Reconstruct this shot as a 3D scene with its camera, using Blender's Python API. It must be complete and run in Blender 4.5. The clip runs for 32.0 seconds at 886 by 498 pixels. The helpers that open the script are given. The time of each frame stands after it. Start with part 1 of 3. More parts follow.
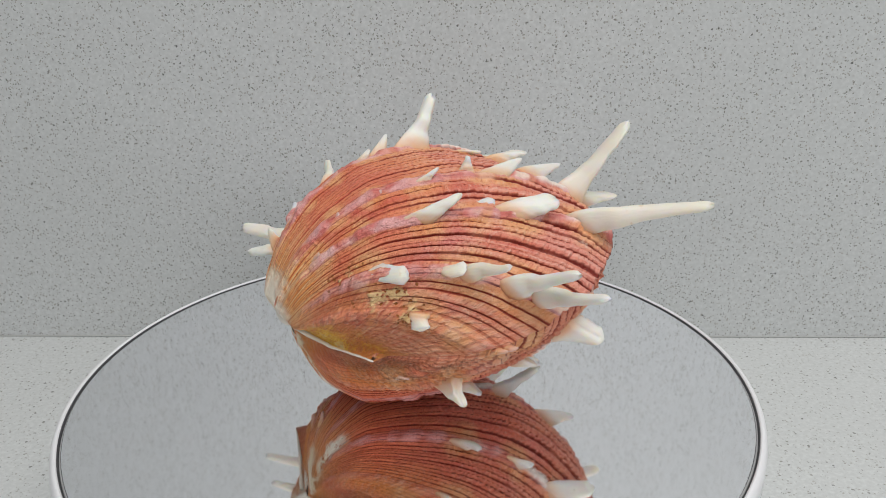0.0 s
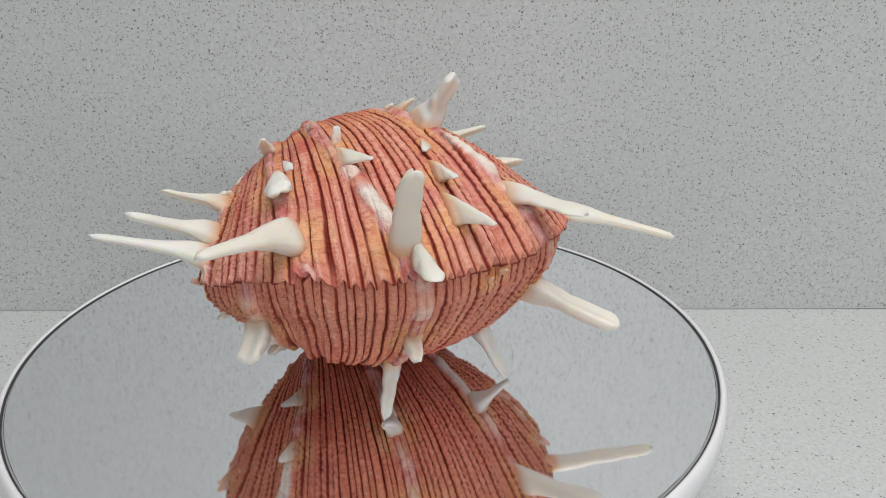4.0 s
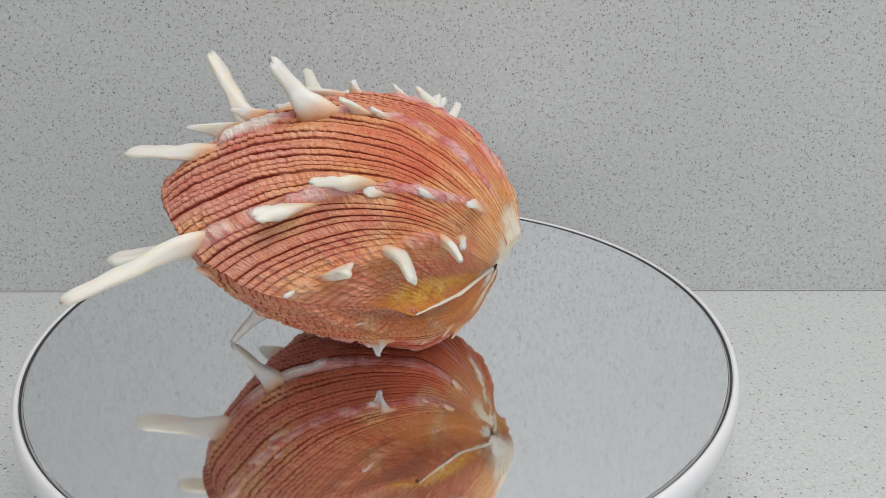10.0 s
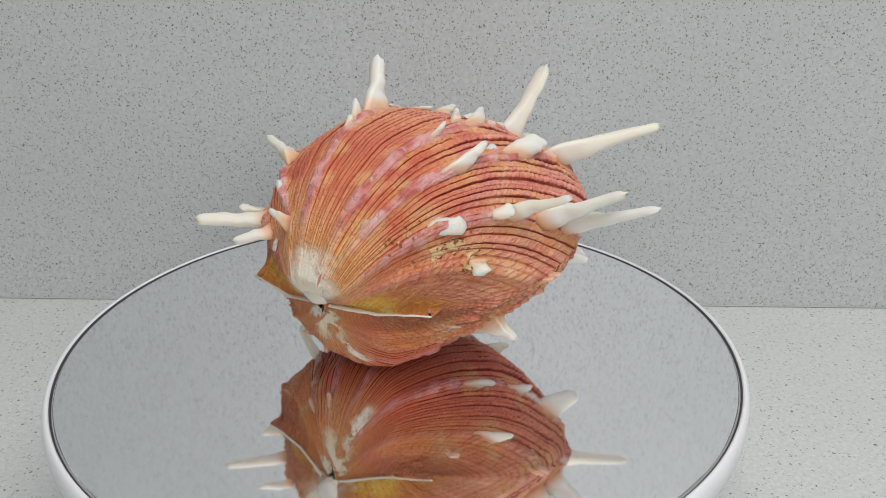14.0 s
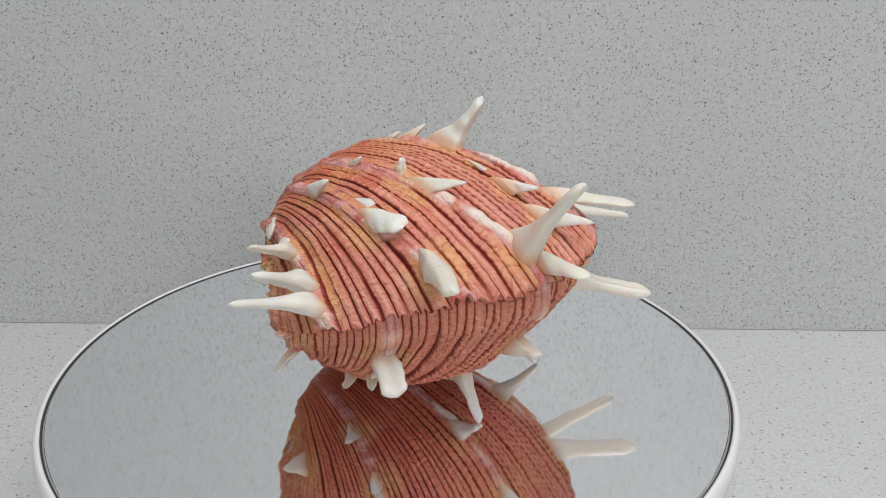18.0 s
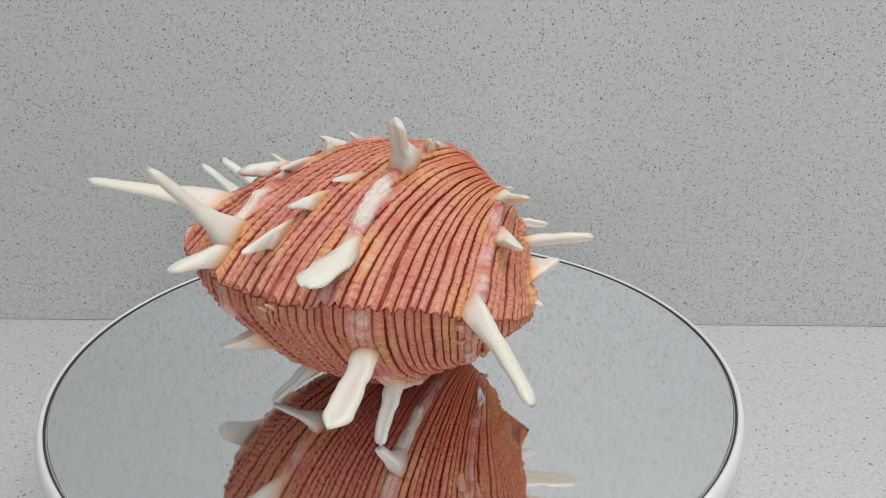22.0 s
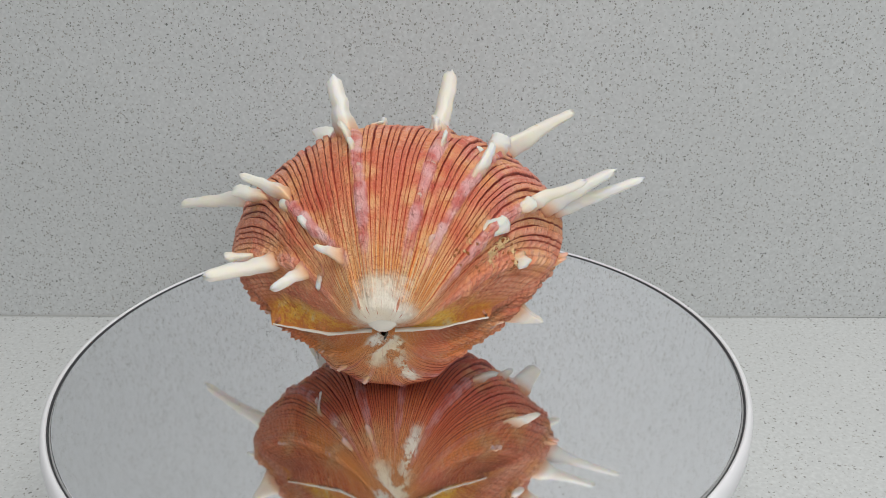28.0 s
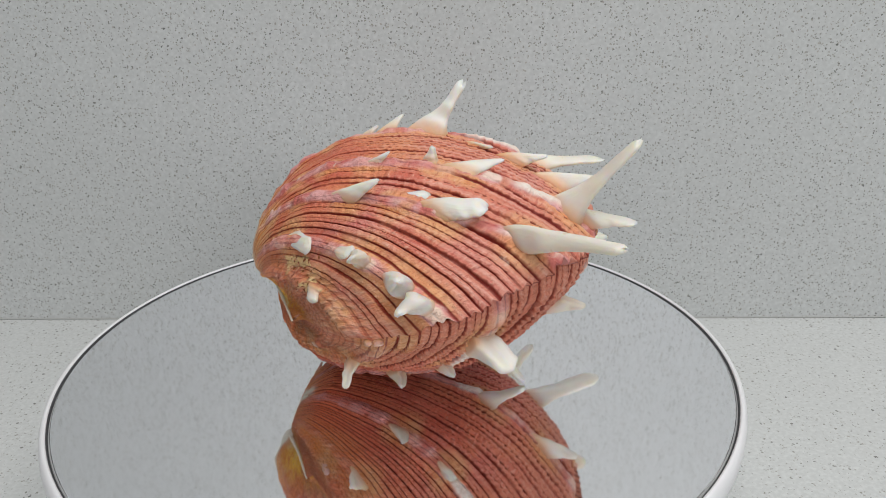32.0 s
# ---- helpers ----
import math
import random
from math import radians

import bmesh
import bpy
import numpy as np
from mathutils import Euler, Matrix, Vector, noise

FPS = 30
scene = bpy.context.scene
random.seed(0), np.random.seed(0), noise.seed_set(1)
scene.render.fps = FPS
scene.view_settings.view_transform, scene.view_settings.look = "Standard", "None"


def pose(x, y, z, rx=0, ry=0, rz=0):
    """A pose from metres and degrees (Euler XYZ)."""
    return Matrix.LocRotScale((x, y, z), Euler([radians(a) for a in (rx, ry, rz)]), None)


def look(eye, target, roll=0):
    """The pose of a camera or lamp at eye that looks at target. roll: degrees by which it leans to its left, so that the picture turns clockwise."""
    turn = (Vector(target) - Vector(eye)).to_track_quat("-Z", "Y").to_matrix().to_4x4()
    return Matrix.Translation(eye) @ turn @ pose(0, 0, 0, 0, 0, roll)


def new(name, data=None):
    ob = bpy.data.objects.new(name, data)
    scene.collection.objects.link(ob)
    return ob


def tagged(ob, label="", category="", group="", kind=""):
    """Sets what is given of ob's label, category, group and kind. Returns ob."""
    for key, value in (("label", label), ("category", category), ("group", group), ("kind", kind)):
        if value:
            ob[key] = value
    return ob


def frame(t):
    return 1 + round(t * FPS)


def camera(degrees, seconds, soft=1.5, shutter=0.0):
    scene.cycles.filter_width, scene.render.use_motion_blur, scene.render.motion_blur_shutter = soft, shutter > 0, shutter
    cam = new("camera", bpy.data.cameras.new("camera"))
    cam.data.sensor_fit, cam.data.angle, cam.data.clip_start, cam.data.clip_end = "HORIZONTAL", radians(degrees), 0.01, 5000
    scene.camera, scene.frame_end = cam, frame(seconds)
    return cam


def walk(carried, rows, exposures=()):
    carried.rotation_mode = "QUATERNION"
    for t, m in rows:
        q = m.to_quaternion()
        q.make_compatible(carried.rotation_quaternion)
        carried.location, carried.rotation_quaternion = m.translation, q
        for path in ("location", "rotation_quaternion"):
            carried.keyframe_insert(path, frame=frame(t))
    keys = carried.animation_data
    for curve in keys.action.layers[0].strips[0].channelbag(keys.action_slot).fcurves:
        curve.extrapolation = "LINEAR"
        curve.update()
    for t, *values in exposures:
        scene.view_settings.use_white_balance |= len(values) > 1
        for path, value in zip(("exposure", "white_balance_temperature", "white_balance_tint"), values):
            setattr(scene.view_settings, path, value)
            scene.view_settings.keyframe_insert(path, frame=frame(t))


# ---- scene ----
import functools

cam = camera(54.82, 32.0, 0.95)


def aim(x, y, z, yaw, pitch, roll):
    """A camera pose: yaw to the left from +y, pitch up, roll to its left, in degrees."""
    return pose(x, y, z) @ pose(0, 0, 0, 0, 0, yaw) @ pose(0, 0, 0, 90 + pitch, 0, 0) @ pose(0, 0, 0, 0, 0, roll)


walk(cam, [
    (0.0, aim(0.0227, -0.2852, 0.2367, 2.03, -21.58, -0.85)),
    (0.5, aim(0.0241, -0.2848, 0.2357, 2.08, -21.14, -0.78)),
    (1.0, aim(0.0241, -0.2831, 0.2351, 1.94, -21.22, -0.65)),
    (1.5, aim(0.0239, -0.2818, 0.2299, 1.69, -20.93, -0.51)),
    (2.0, aim(0.0236, -0.2811, 0.2285, 1.50, -21.00, -0.46)),
    (2.5, aim(0.0236, -0.2806, 0.2283, 1.26, -21.34, -0.44)),
    (3.0, aim(0.0248, -0.2790, 0.2263, 1.09, -21.69, -0.38)),
    (3.5, aim(0.0285, -0.2814, 0.2254, 0.79, -22.09, -0.29)),
    (5.5, aim(0.0330, -0.2839, 0.2242, 0.53, -22.85, -0.82)),
    (6.0, aim(0.0326, -0.2844, 0.2250, 0.40, -23.07, -0.87)),
    (6.5, aim(0.0317, -0.2852, 0.2246, 0.27, -23.12, -0.83)),
    (7.0, aim(0.0315, -0.2847, 0.2247, 0.31, -23.28, -0.79)),
    (7.5, aim(0.0322, -0.2847, 0.2235, 0.56, -23.28, -0.66)),
    (8.0, aim(0.0283, -0.2847, 0.2240, 0.23, -23.42, -0.49)),
    (8.5, aim(0.0287, -0.2845, 0.2240, 0.34, -23.53, -0.44)),
    (9.0, aim(0.0291, -0.2838, 0.2256, 0.48, -23.82, -0.47)),
    (9.5, aim(0.0281, -0.2844, 0.2245, 0.47, -23.61, -0.41)),
    (10.0, aim(0.0257, -0.2840, 0.2260, 0.62, -23.63, -0.38)),
    (10.5, aim(0.0248, -0.2834, 0.2262, 0.94, -23.55, -0.31)),
    (11.0, aim(0.0224, -0.2832, 0.2259, 1.05, -23.56, -0.25)),
    (11.5, aim(0.0218, -0.2820, 0.2269, 1.20, -23.67, -0.21)),
    (12.0, aim(0.0217, -0.2819, 0.2264, 1.27, -23.63, -0.16)),
    (12.5, aim(0.0228, -0.2817, 0.2255, 1.41, -23.60, -0.16)),
    (13.0, aim(0.0231, -0.2828, 0.2267, 1.48, -23.58, -0.12)),
    (13.5, aim(0.0236, -0.2868, 0.2301, 1.57, -23.42, -0.05)),
    (15.5, aim(0.0243, -0.2922, 0.2337, 1.31, -22.18, 0.10)),
    (16.0, aim(0.0250, -0.2914, 0.2339, 1.31, -21.99, 0.12)),
    (16.5, aim(0.0240, -0.2909, 0.2351, 1.12, -21.97, 0.14)),
    (17.0, aim(0.0245, -0.2909, 0.2351, 1.10, -21.85, 0.15)),
    (17.5, aim(0.0239, -0.2904, 0.2355, 0.99, -21.95, 0.12)),
    (18.0, aim(0.0240, -0.2906, 0.2353, 0.96, -21.87, 0.12)),
    (18.5, aim(0.0240, -0.2899, 0.2354, 0.96, -21.93, 0.14)),
    (19.0, aim(0.0241, -0.2898, 0.2356, 0.96, -21.96, 0.09)),
    (19.5, aim(0.0249, -0.2891, 0.2361, 1.05, -22.11, 0.04)),
    (20.0, aim(0.0244, -0.2890, 0.2361, 0.99, -22.23, 0.02)),
    (20.5, aim(0.0253, -0.2892, 0.2351, 1.10, -22.17, -0.00)),
    (21.0, aim(0.0249, -0.2897, 0.2353, 1.07, -22.14, 0.01)),
    (21.5, aim(0.0246, -0.2902, 0.2351, 1.08, -22.13, -0.00)),
    (22.0, aim(0.0240, -0.2901, 0.2344, 1.18, -22.06, -0.05)),
    (22.5, aim(0.0239, -0.2906, 0.2339, 1.36, -21.95, -0.13)),
    (23.0, aim(0.0226, -0.2896, 0.2337, 1.42, -21.92, -0.19)),
    (23.5, aim(0.0230, -0.2899, 0.2340, 1.60, -21.84, -0.28)),
    (24.0, aim(0.0236, -0.2896, 0.2340, 1.72, -21.84, -0.36)),
    (24.5, aim(0.0232, -0.2884, 0.2338, 1.68, -21.93, -0.42)),
    (25.0, aim(0.0246, -0.2881, 0.2331, 1.82, -21.97, -0.50)),
    (25.5, aim(0.0248, -0.2878, 0.2324, 1.81, -21.95, -0.52)),
    (26.0, aim(0.0246, -0.2877, 0.2328, 1.77, -22.09, -0.58)),
    (26.5, aim(0.0250, -0.2874, 0.2329, 1.77, -22.20, -0.61)),
    (28.5, aim(0.0255, -0.2875, 0.2342, 1.76, -22.59, -0.74)),
    (29.0, aim(0.0262, -0.2878, 0.2351, 1.81, -22.65, -0.79)),
    (29.5, aim(0.0267, -0.2881, 0.2358, 1.85, -22.61, -0.84)),
    (30.0, aim(0.0271, -0.2878, 0.2370, 1.85, -22.77, -0.86)),
    (30.5, aim(0.0266, -0.2883, 0.2360, 1.75, -22.59, -0.85)),
    (31.0, aim(0.0267, -0.2882, 0.2356, 1.74, -22.58, -0.85)),
    (31.5, aim(0.0258, -0.2885, 0.2351, 1.61, -22.50, -0.85)),
    (32.0, aim(0.0264, -0.2885, 0.2359, 1.67, -22.56, -0.89)),
])

ZM = 0.070          # height of the mirror above the worktop
WALL_Y = 0.1704       # face of the stone upstand
RATE = -23.629      # degrees a second of the turntable
R_MIRROR = 0.1253

# ---- light ----
world = bpy.data.worlds.new("room_light")
scene.world = world
world.use_nodes = True
world.node_tree.nodes["Background"].inputs["Color"].default_value = (0.9, 0.95, 1.0, 1)
world.node_tree.nodes["Background"].inputs["Strength"].default_value = 0.05


def area_lamp(name, size_x, size_y, power, colour, m):
    data = bpy.data.lights.new(name, "AREA")
    data.shape, data.size, data.size_y, data.energy, data.color = "RECTANGLE", size_x, size_y, power, colour
    ob = new(name, data)
    ob.matrix_world = m
    return ob


# Soft light from above; its source is unseen, its size and place assumed.
area_lamp("overhead_light", 1.3, 0.9, 16.8, (1.0, 0.985, 0.965), pose(0.35, -0.5, 1.42))
# Added fill light from the camera's side; no window stands there.
area_lamp("front_fill_light", 1.6, 0.8, 14.0, (0.94, 0.97, 1.0), look((0.3, -1.95, 1.1), (0, 0, 0.1)))
scene.view_settings.exposure = 0.0


# ---- materials ----
class Nodes:
    """A short way to write node trees."""

    def __init__(self, name):
        self.m = bpy.data.materials.new(name)
        self.m.use_nodes = True
        self.t = self.m.node_tree
        self.b = self.t.nodes["Principled BSDF"]

    def put(self, socket, value):
        if isinstance(value, bpy.types.NodeSocket):
            self.t.links.new(value, socket)
        elif isinstance(value, tuple) and len(value) == 3 and socket.type == "RGBA":
            socket.default_value = (*value, 1)
        else:
            socket.default_value = value

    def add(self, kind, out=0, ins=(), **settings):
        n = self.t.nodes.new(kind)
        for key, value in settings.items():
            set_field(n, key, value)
        for key, value in dict(ins).items():
            self.put(n.inputs[key], value)
        return n.outputs[out]

    def math(self, op, a, b=0.0, c=0.0):
        n = self.t.nodes.new("ShaderNodeMath")
        n.operation = op
        for s, v in zip(n.inputs, (a, b, c)):
            self.put(s, v)
        return n.outputs[0]

    def mix(self, f, a, b, blend="MIX"):
        n = self.t.nodes.new("ShaderNodeMix")
        n.data_type, n.blend_type = "RGBA", blend
        self.put(n.inputs[0], f)
        self.put(n.inputs[6], a)
        self.put(n.inputs[7], b)
        return n.outputs[2]

    def step(self, x, lo, hi):
        n = self.t.nodes.new("ShaderNodeMapRange")
        n.interpolation_type = "SMOOTHSTEP"
        self.put(n.inputs[0], x)
        self.put(n.inputs[1], lo)
        self.put(n.inputs[2], hi)
        return n.outputs[0]

    def noise(self, vec, scale, detail=3.0, rough=0.55, out=0):
        n = self.t.nodes.new("ShaderNodeTexNoise")
        self.put(n.inputs["Vector"], vec)
        self.put(n.inputs["Scale"], scale)
        self.put(n.inputs["Detail"], detail)
        self.put(n.inputs["Roughness"], rough)
        return n.outputs[out]

    def cells(self, vec, scale):
        n = self.t.nodes.new("ShaderNodeTexVoronoi")
        self.put(n.inputs["Vector"], vec)
        self.put(n.inputs["Scale"], scale)
        return n.outputs["Distance"], n.outputs["Color"]

    def split(self, colour):
        n = self.t.nodes.new("ShaderNodeSeparateColor")
        self.put(n.inputs[0], colour)
        return n.outputs[0], n.outputs[1], n.outputs[2]

    def shift(self, vec, by, amount):
        n = self.t.nodes.new("ShaderNodeVectorMath")
        n.operation = "MULTIPLY_ADD"
        self.put(n.inputs[0], by)
        n.inputs[1].default_value = (amount, amount, amount)
        self.put(n.inputs[2], vec)
        return n.outputs[0]

    def coords(self, kind="Object"):
        return self.t.nodes.new("ShaderNodeTexCoord").outputs[kind]

    def finish(self, colour, rough=0.5, bump=None, strength=0.3, distance=0.001, metal=0.0):
        self.put(self.b.inputs["Base Color"], colour)
        self.put(self.b.inputs["Roughness"], rough)
        self.put(self.b.inputs["Metallic"], metal)
        if bump is not None:
            n = self.t.nodes.new("ShaderNodeBump")
            n.inputs["Strength"].default_value = strength
            n.inputs["Distance"].default_value = distance
            self.put(n.inputs["Height"], bump)
            self.put(self.b.inputs["Normal"], n.outputs[0])
        return self.m


def stone(name, base, rough, grain=1.0, rare=0.0):
    """Quartz composite: a pale ground with dark, olive, beige and white chips of about a millimetre."""
    n = Nodes(name)
    co = n.coords()
    warp = n.noise(co, 700 * grain, 2, 0.6, 1)
    v = n.shift(co, warp, 0.0022 / grain)
    cloud = n.noise(co, 9, 4)
    fine = n.noise(co, 420 * grain, 3)
    col = n.mix(n.step(cloud, 0.3, 0.7), tuple(c * 0.975 for c in base), tuple(c * 1.03 for c in base))
    col = n.mix(n.step(fine, 0.35, 0.75), tuple(c * 0.88 for c in base), col)
    layers = ((300, 0.30, 0.55, 0.5, tuple(min(0.85, c * 1.28) for c in base), tuple(min(0.85, c * 1.2) for c in base)),
              (640, 0.38, 0.32, 0.70, (0.13, 0.135, 0.12), (0.34, 0.32, 0.27)),
              (430, 0.31, 0.45, 0.80, (0.08, 0.085, 0.078), (0.27, 0.26, 0.21)),
              (300, 0.26, 0.46, 0.88, (0.045, 0.048, 0.045), (0.17, 0.165, 0.14)))
    for scale, size, share, depth, dark, light in layers:
        d, c = n.cells(v, scale * grain)
        r, g, b = n.split(c)
        chip = n.math("MULTIPLY", n.step(d, n.math("MULTIPLY_ADD", g, size, 0.03), n.math("MULTIPLY_ADD", g, size, -0.03)), n.math("GREATER_THAN", r, share + rare))
        col = n.mix(n.math("MULTIPLY", chip, depth), col, n.mix(b, dark, light))
    return n.finish(col, rough)


def paint(name, colour, rough=0.6, wear=0.05):
    n = Nodes(name)
    f = n.noise(n.coords(), 14, 4)
    return n.finish(n.mix(f, tuple(c * (1 - wear) for c in colour), colour), rough, n.noise(n.coords(), 600, 2), 0.05, 0.0004)


def mirror(name):
    n = Nodes(name)
    co = n.coords()
    smear = n.step(n.noise(co, 26, 5, 0.65), 0.55, 0.85)
    d, c = n.cells(co, 420)
    r, g, b = n.split(c)
    dust = n.math("MULTIPLY", n.math("LESS_THAN", d, n.math("MULTIPLY_ADD", g, 0.10, 0.06)), n.math("GREATER_THAN", r, 0.86))
    col = n.mix(n.math("MULTIPLY", dust, 0.6), (0.96, 0.972, 1.0), (0.42, 0.42, 0.40))
    return n.finish(col, n.math("MULTIPLY_ADD", smear, 0.02, 0.044), metal=1.0)


def shell_skin(name, chalk):
    """Ribbed shell: the map's x counts ribs and its y is growth from the umbo (0) to the margin (1)."""
    n = Nodes(name)
    sep = n.add("ShaderNodeSeparateXYZ", 0, {0: n.add("ShaderNodeUVMap")})
    x, s = sep, sep.node.outputs[1]
    co = n.coords()

    def times(*f):
        return functools.reduce(lambda p, q: n.math("MULTIPLY", p, q), f)

    def along(per_rib, per_growth, seed, detail=3, rough=0.6):
        """Noise in the shell's own map: so many changes a rib and from umbo to margin."""
        v = n.add("ShaderNodeCombineXYZ", 0, {0: times(x, per_rib), 1: times(s, per_growth), 2: seed})
        return n.noise(v, 1.0, detail, rough)

    def field(key):
        return n.add("ShaderNodeAttribute", 2, attribute_name=key)

    main, side, ear, cap, crust, plain, flake = [field(k) for k in ("main_rib", "side", "ear", "cap", "crust", "plain", "flake")]
    big = n.noise(co, 32, 4, 0.6)
    hue = n.noise(n.shift(co, big, 0.01), 24, 3, 0.6)
    mid = n.noise(co, 130, 4, 0.6)
    fine = n.noise(co, 800, 3, 0.6)
    band = along(0.05, 13, 0.0, 4)
    lines = along(0.7, 120, 1.0, 3, 0.7)
    tint = along(0.9, 8, 2.0, 3, 0.65)
    streak = along(1.9, 6, 3.0, 3, 0.6)
    thread = along(5.0, 10, 4.0, 2, 0.6)
    bead = along(2.2, 90, 5.0, 2, 0.6)
    leaf = along(0.22, 46, 6.0, 4, 0.65)
    single = n.add("ShaderNodeTexWhiteNoise", 0, {"W": n.math("FLOOR", n.math("ADD", x, 0.5))}, noise_dimensions="1D")
    age = n.math("ADD", s, n.math("ADD", n.math("MULTIPLY_ADD", big, 0.22, -0.11), n.math("MULTIPLY_ADD", tint, 0.16, -0.08)))

    # ribs of the grown shell: flat, pale pink to peach, each a little different
    grown = n.mix(n.step(band, 0.36, 0.64), (0.60, 0.140, 0.090), (0.74, 0.265, 0.170))
    grown = n.mix(times(single, 0.55), grown, (0.68, 0.245, 0.145))
    grown = n.mix(times(n.step(tint, 0.50, 0.66), 0.7), grown, (0.60, 0.130, 0.098))
    grown = n.mix(times(n.step(big, 0.50, 0.66), 0.65), grown, (0.64, 0.185, 0.180))
    grown = n.mix(times(n.step(hue, 0.52, 0.38), 0.55), grown, (0.80, 0.345, 0.140))
    grown = n.mix(times(n.step(thread, 0.56, 0.70), n.step(s, 0.5, 0.7), 0.5), grown, (0.84, 0.50, 0.40))
    grown = n.mix(times(n.step(bead, 0.55, 0.72), 0.45), grown, (0.85, 0.52, 0.41))
    grown = n.mix(times(n.step(s, 0.76, 0.95), 0.55), grown, n.mix(single, (0.60, 0.220, 0.155), (0.73, 0.325, 0.230)))
    # The sheen along the rib tops, painted in as a lighter pink.
    crest_sheen = n.step(n.math("ABSOLUTE", n.math("COSINE", times(x, math.pi))), 0.72, 0.97)
    grown = n.mix(times(crest_sheen, n.step(streak, 0.36, 0.60), n.step(s, 0.55, 0.75), 0.55), grown, (0.80, 0.46, 0.38))
    # the middle, stronger in colour
    middle = n.mix(n.step(streak, 0.38, 0.62), (0.56, 0.095, 0.058), (0.72, 0.215, 0.105))
    middle = n.mix(times(n.step(hue, 0.50, 0.62), 0.7), middle, (0.56, 0.105, 0.095))
    middle = n.mix(times(single, 0.4), middle, (0.76, 0.290, 0.140))
    # the young shell: cream and orange rays
    young = n.mix(n.step(streak, 0.40, 0.58), (0.83, 0.340, 0.095), (0.88, 0.570, 0.290))
    young = n.mix(times(n.step(thread, 0.50, 0.66), 0.6), young, (0.66, 0.165, 0.065))
    young = n.mix(times(n.step(hue, 0.52, 0.64), 0.6), young, (0.66, 0.185, 0.125))
    if chalk:
        grown = n.mix(0.5, grown, n.mix(n.step(s, 0.66, 0.84), (0.74, 0.140, 0.085), (0.68, 0.225, 0.125)))
        middle = n.mix(0.5, middle, (0.82, 0.180, 0.075))
        young = n.mix(0.4, young, (0.88, 0.300, 0.090))
    if chalk:
        age = n.math("ADD", age, 0.14)
    col = n.mix(n.step(age, 0.66, 0.44), grown, middle)
    col = n.mix(n.step(age, 0.44, 0.24), col, young)
    # flanks: orange, with thin uneven lamellae
    flank = n.mix(n.step(band, 0.35, 0.65), *(((0.80, 0.215, 0.085), (0.88, 0.350, 0.140)) if chalk else ((0.76, 0.245, 0.098), (0.87, 0.410, 0.180))))
    flank = n.mix(times(n.step(big, 0.50, 0.64), 0.6), flank, (0.68, 0.190, 0.125))
    flank = n.mix(times(n.step(leaf, 0.52, 0.40), n.step(s, 0.30, 0.6), 0.55), flank, (0.46, 0.080, 0.045))
    flank = n.mix(times(n.step(leaf, 0.54, 0.66), 0.6), flank, (0.84, 0.50, 0.30))
    if chalk:
        flank = n.mix(times(n.step(s, 0.75, 0.4), n.step(hue, 0.6, 0.42), 0.75), flank, (0.88, 0.370, 0.095))
    col = n.mix(times(side, n.math("MULTIPLY_ADD", n.step(s, 0.62, 0.88), -0.5, 0.95)), col, flank)
    amber = times(n.step(n.math("ADD", field("root"), n.math("MULTIPLY_ADD", mid, 0.6, -0.3)), 0.25, 0.85), 0.7)
    col = n.mix(amber, col, n.mix(n.step(mid, 0.4, 0.6), (0.74, 0.33, 0.12), (0.80, 0.46, 0.22)))
    # Growth wrinkles: hollows darkened and tops lightened in colour to strengthen the bump.
    col = n.mix(times(n.step(lines, 0.46, 0.30), n.math("MULTIPLY_ADD", side, -0.3, 0.55)), col, (0.46, 0.075, 0.048))
    col = n.mix(times(n.step(lines, 0.55, 0.70), n.step(s, 0.45, 0.65), 0.4), col, (0.83, 0.52, 0.41))
    col = n.mix(times(n.step(bead, 0.44, 0.28), n.step(s, 0.25, 0.5), n.math("MULTIPLY_ADD", side, -0.25, 0.35)), col, (0.46, 0.085, 0.055))
    col = n.mix(times(flake, n.step(mid, 0.35, 0.6), 0.8), col, (0.82, 0.53, 0.38))

    # narrow dark red grooves between the ribs, deepened past their pigment for shade; thin lines on the young part
    wav = n.math("ABSOLUTE", n.math("COSINE", times(x, math.pi)))
    wav = n.math("ADD", wav, n.math("MULTIPLY_ADD", mid, 0.22, -0.11))
    wav = n.math("ADD", wav, n.math("MULTIPLY_ADD", thread, 0.24, -0.12))
    wide = n.math("MULTIPLY_ADD", n.step(s, *((0.05, 0.30) if chalk else (0.25, 0.62))), 0.13, 0.06)
    wide = n.math("MULTIPLY_ADD", tint, 0.24, n.math("SUBTRACT", wide, 0.12))
    rib = n.step(wav, n.math("SUBTRACT", wide, 0.06), n.math("ADD", wide, 0.32))
    fading = along(0.55, 5, 11.0, 2)
    rib = n.math("MAXIMUM", rib, n.math("MAXIMUM", n.math("MAXIMUM", times(plain, 0.8), times(n.step(side, 0.5, 1.0), 0.7)), times(n.step(fading, 0.54, 0.70), 0.55)))
    groove = n.mix(side, (0.20, 0.021, 0.013), (0.30, 0.045, 0.022))
    if chalk:
        groove = n.mix(n.step(s, 0.66, 0.84), groove, (0.25, 0.036, 0.020))
    groove = n.mix(n.step(s, 0.6, 0.3), groove, (0.27, 0.024, 0.012) if chalk else (0.42, 0.055, 0.022))
    col = n.mix(rib, groove, col)

    # the broad ribs: knots of rose and lilac, paler towards the margin
    rope = along(0.3, 18, 7.0, 2, 0.5)
    rose = n.mix(n.step(rope, 0.38, 0.6), (0.58, 0.150, 0.135), (0.75, 0.390, 0.385))
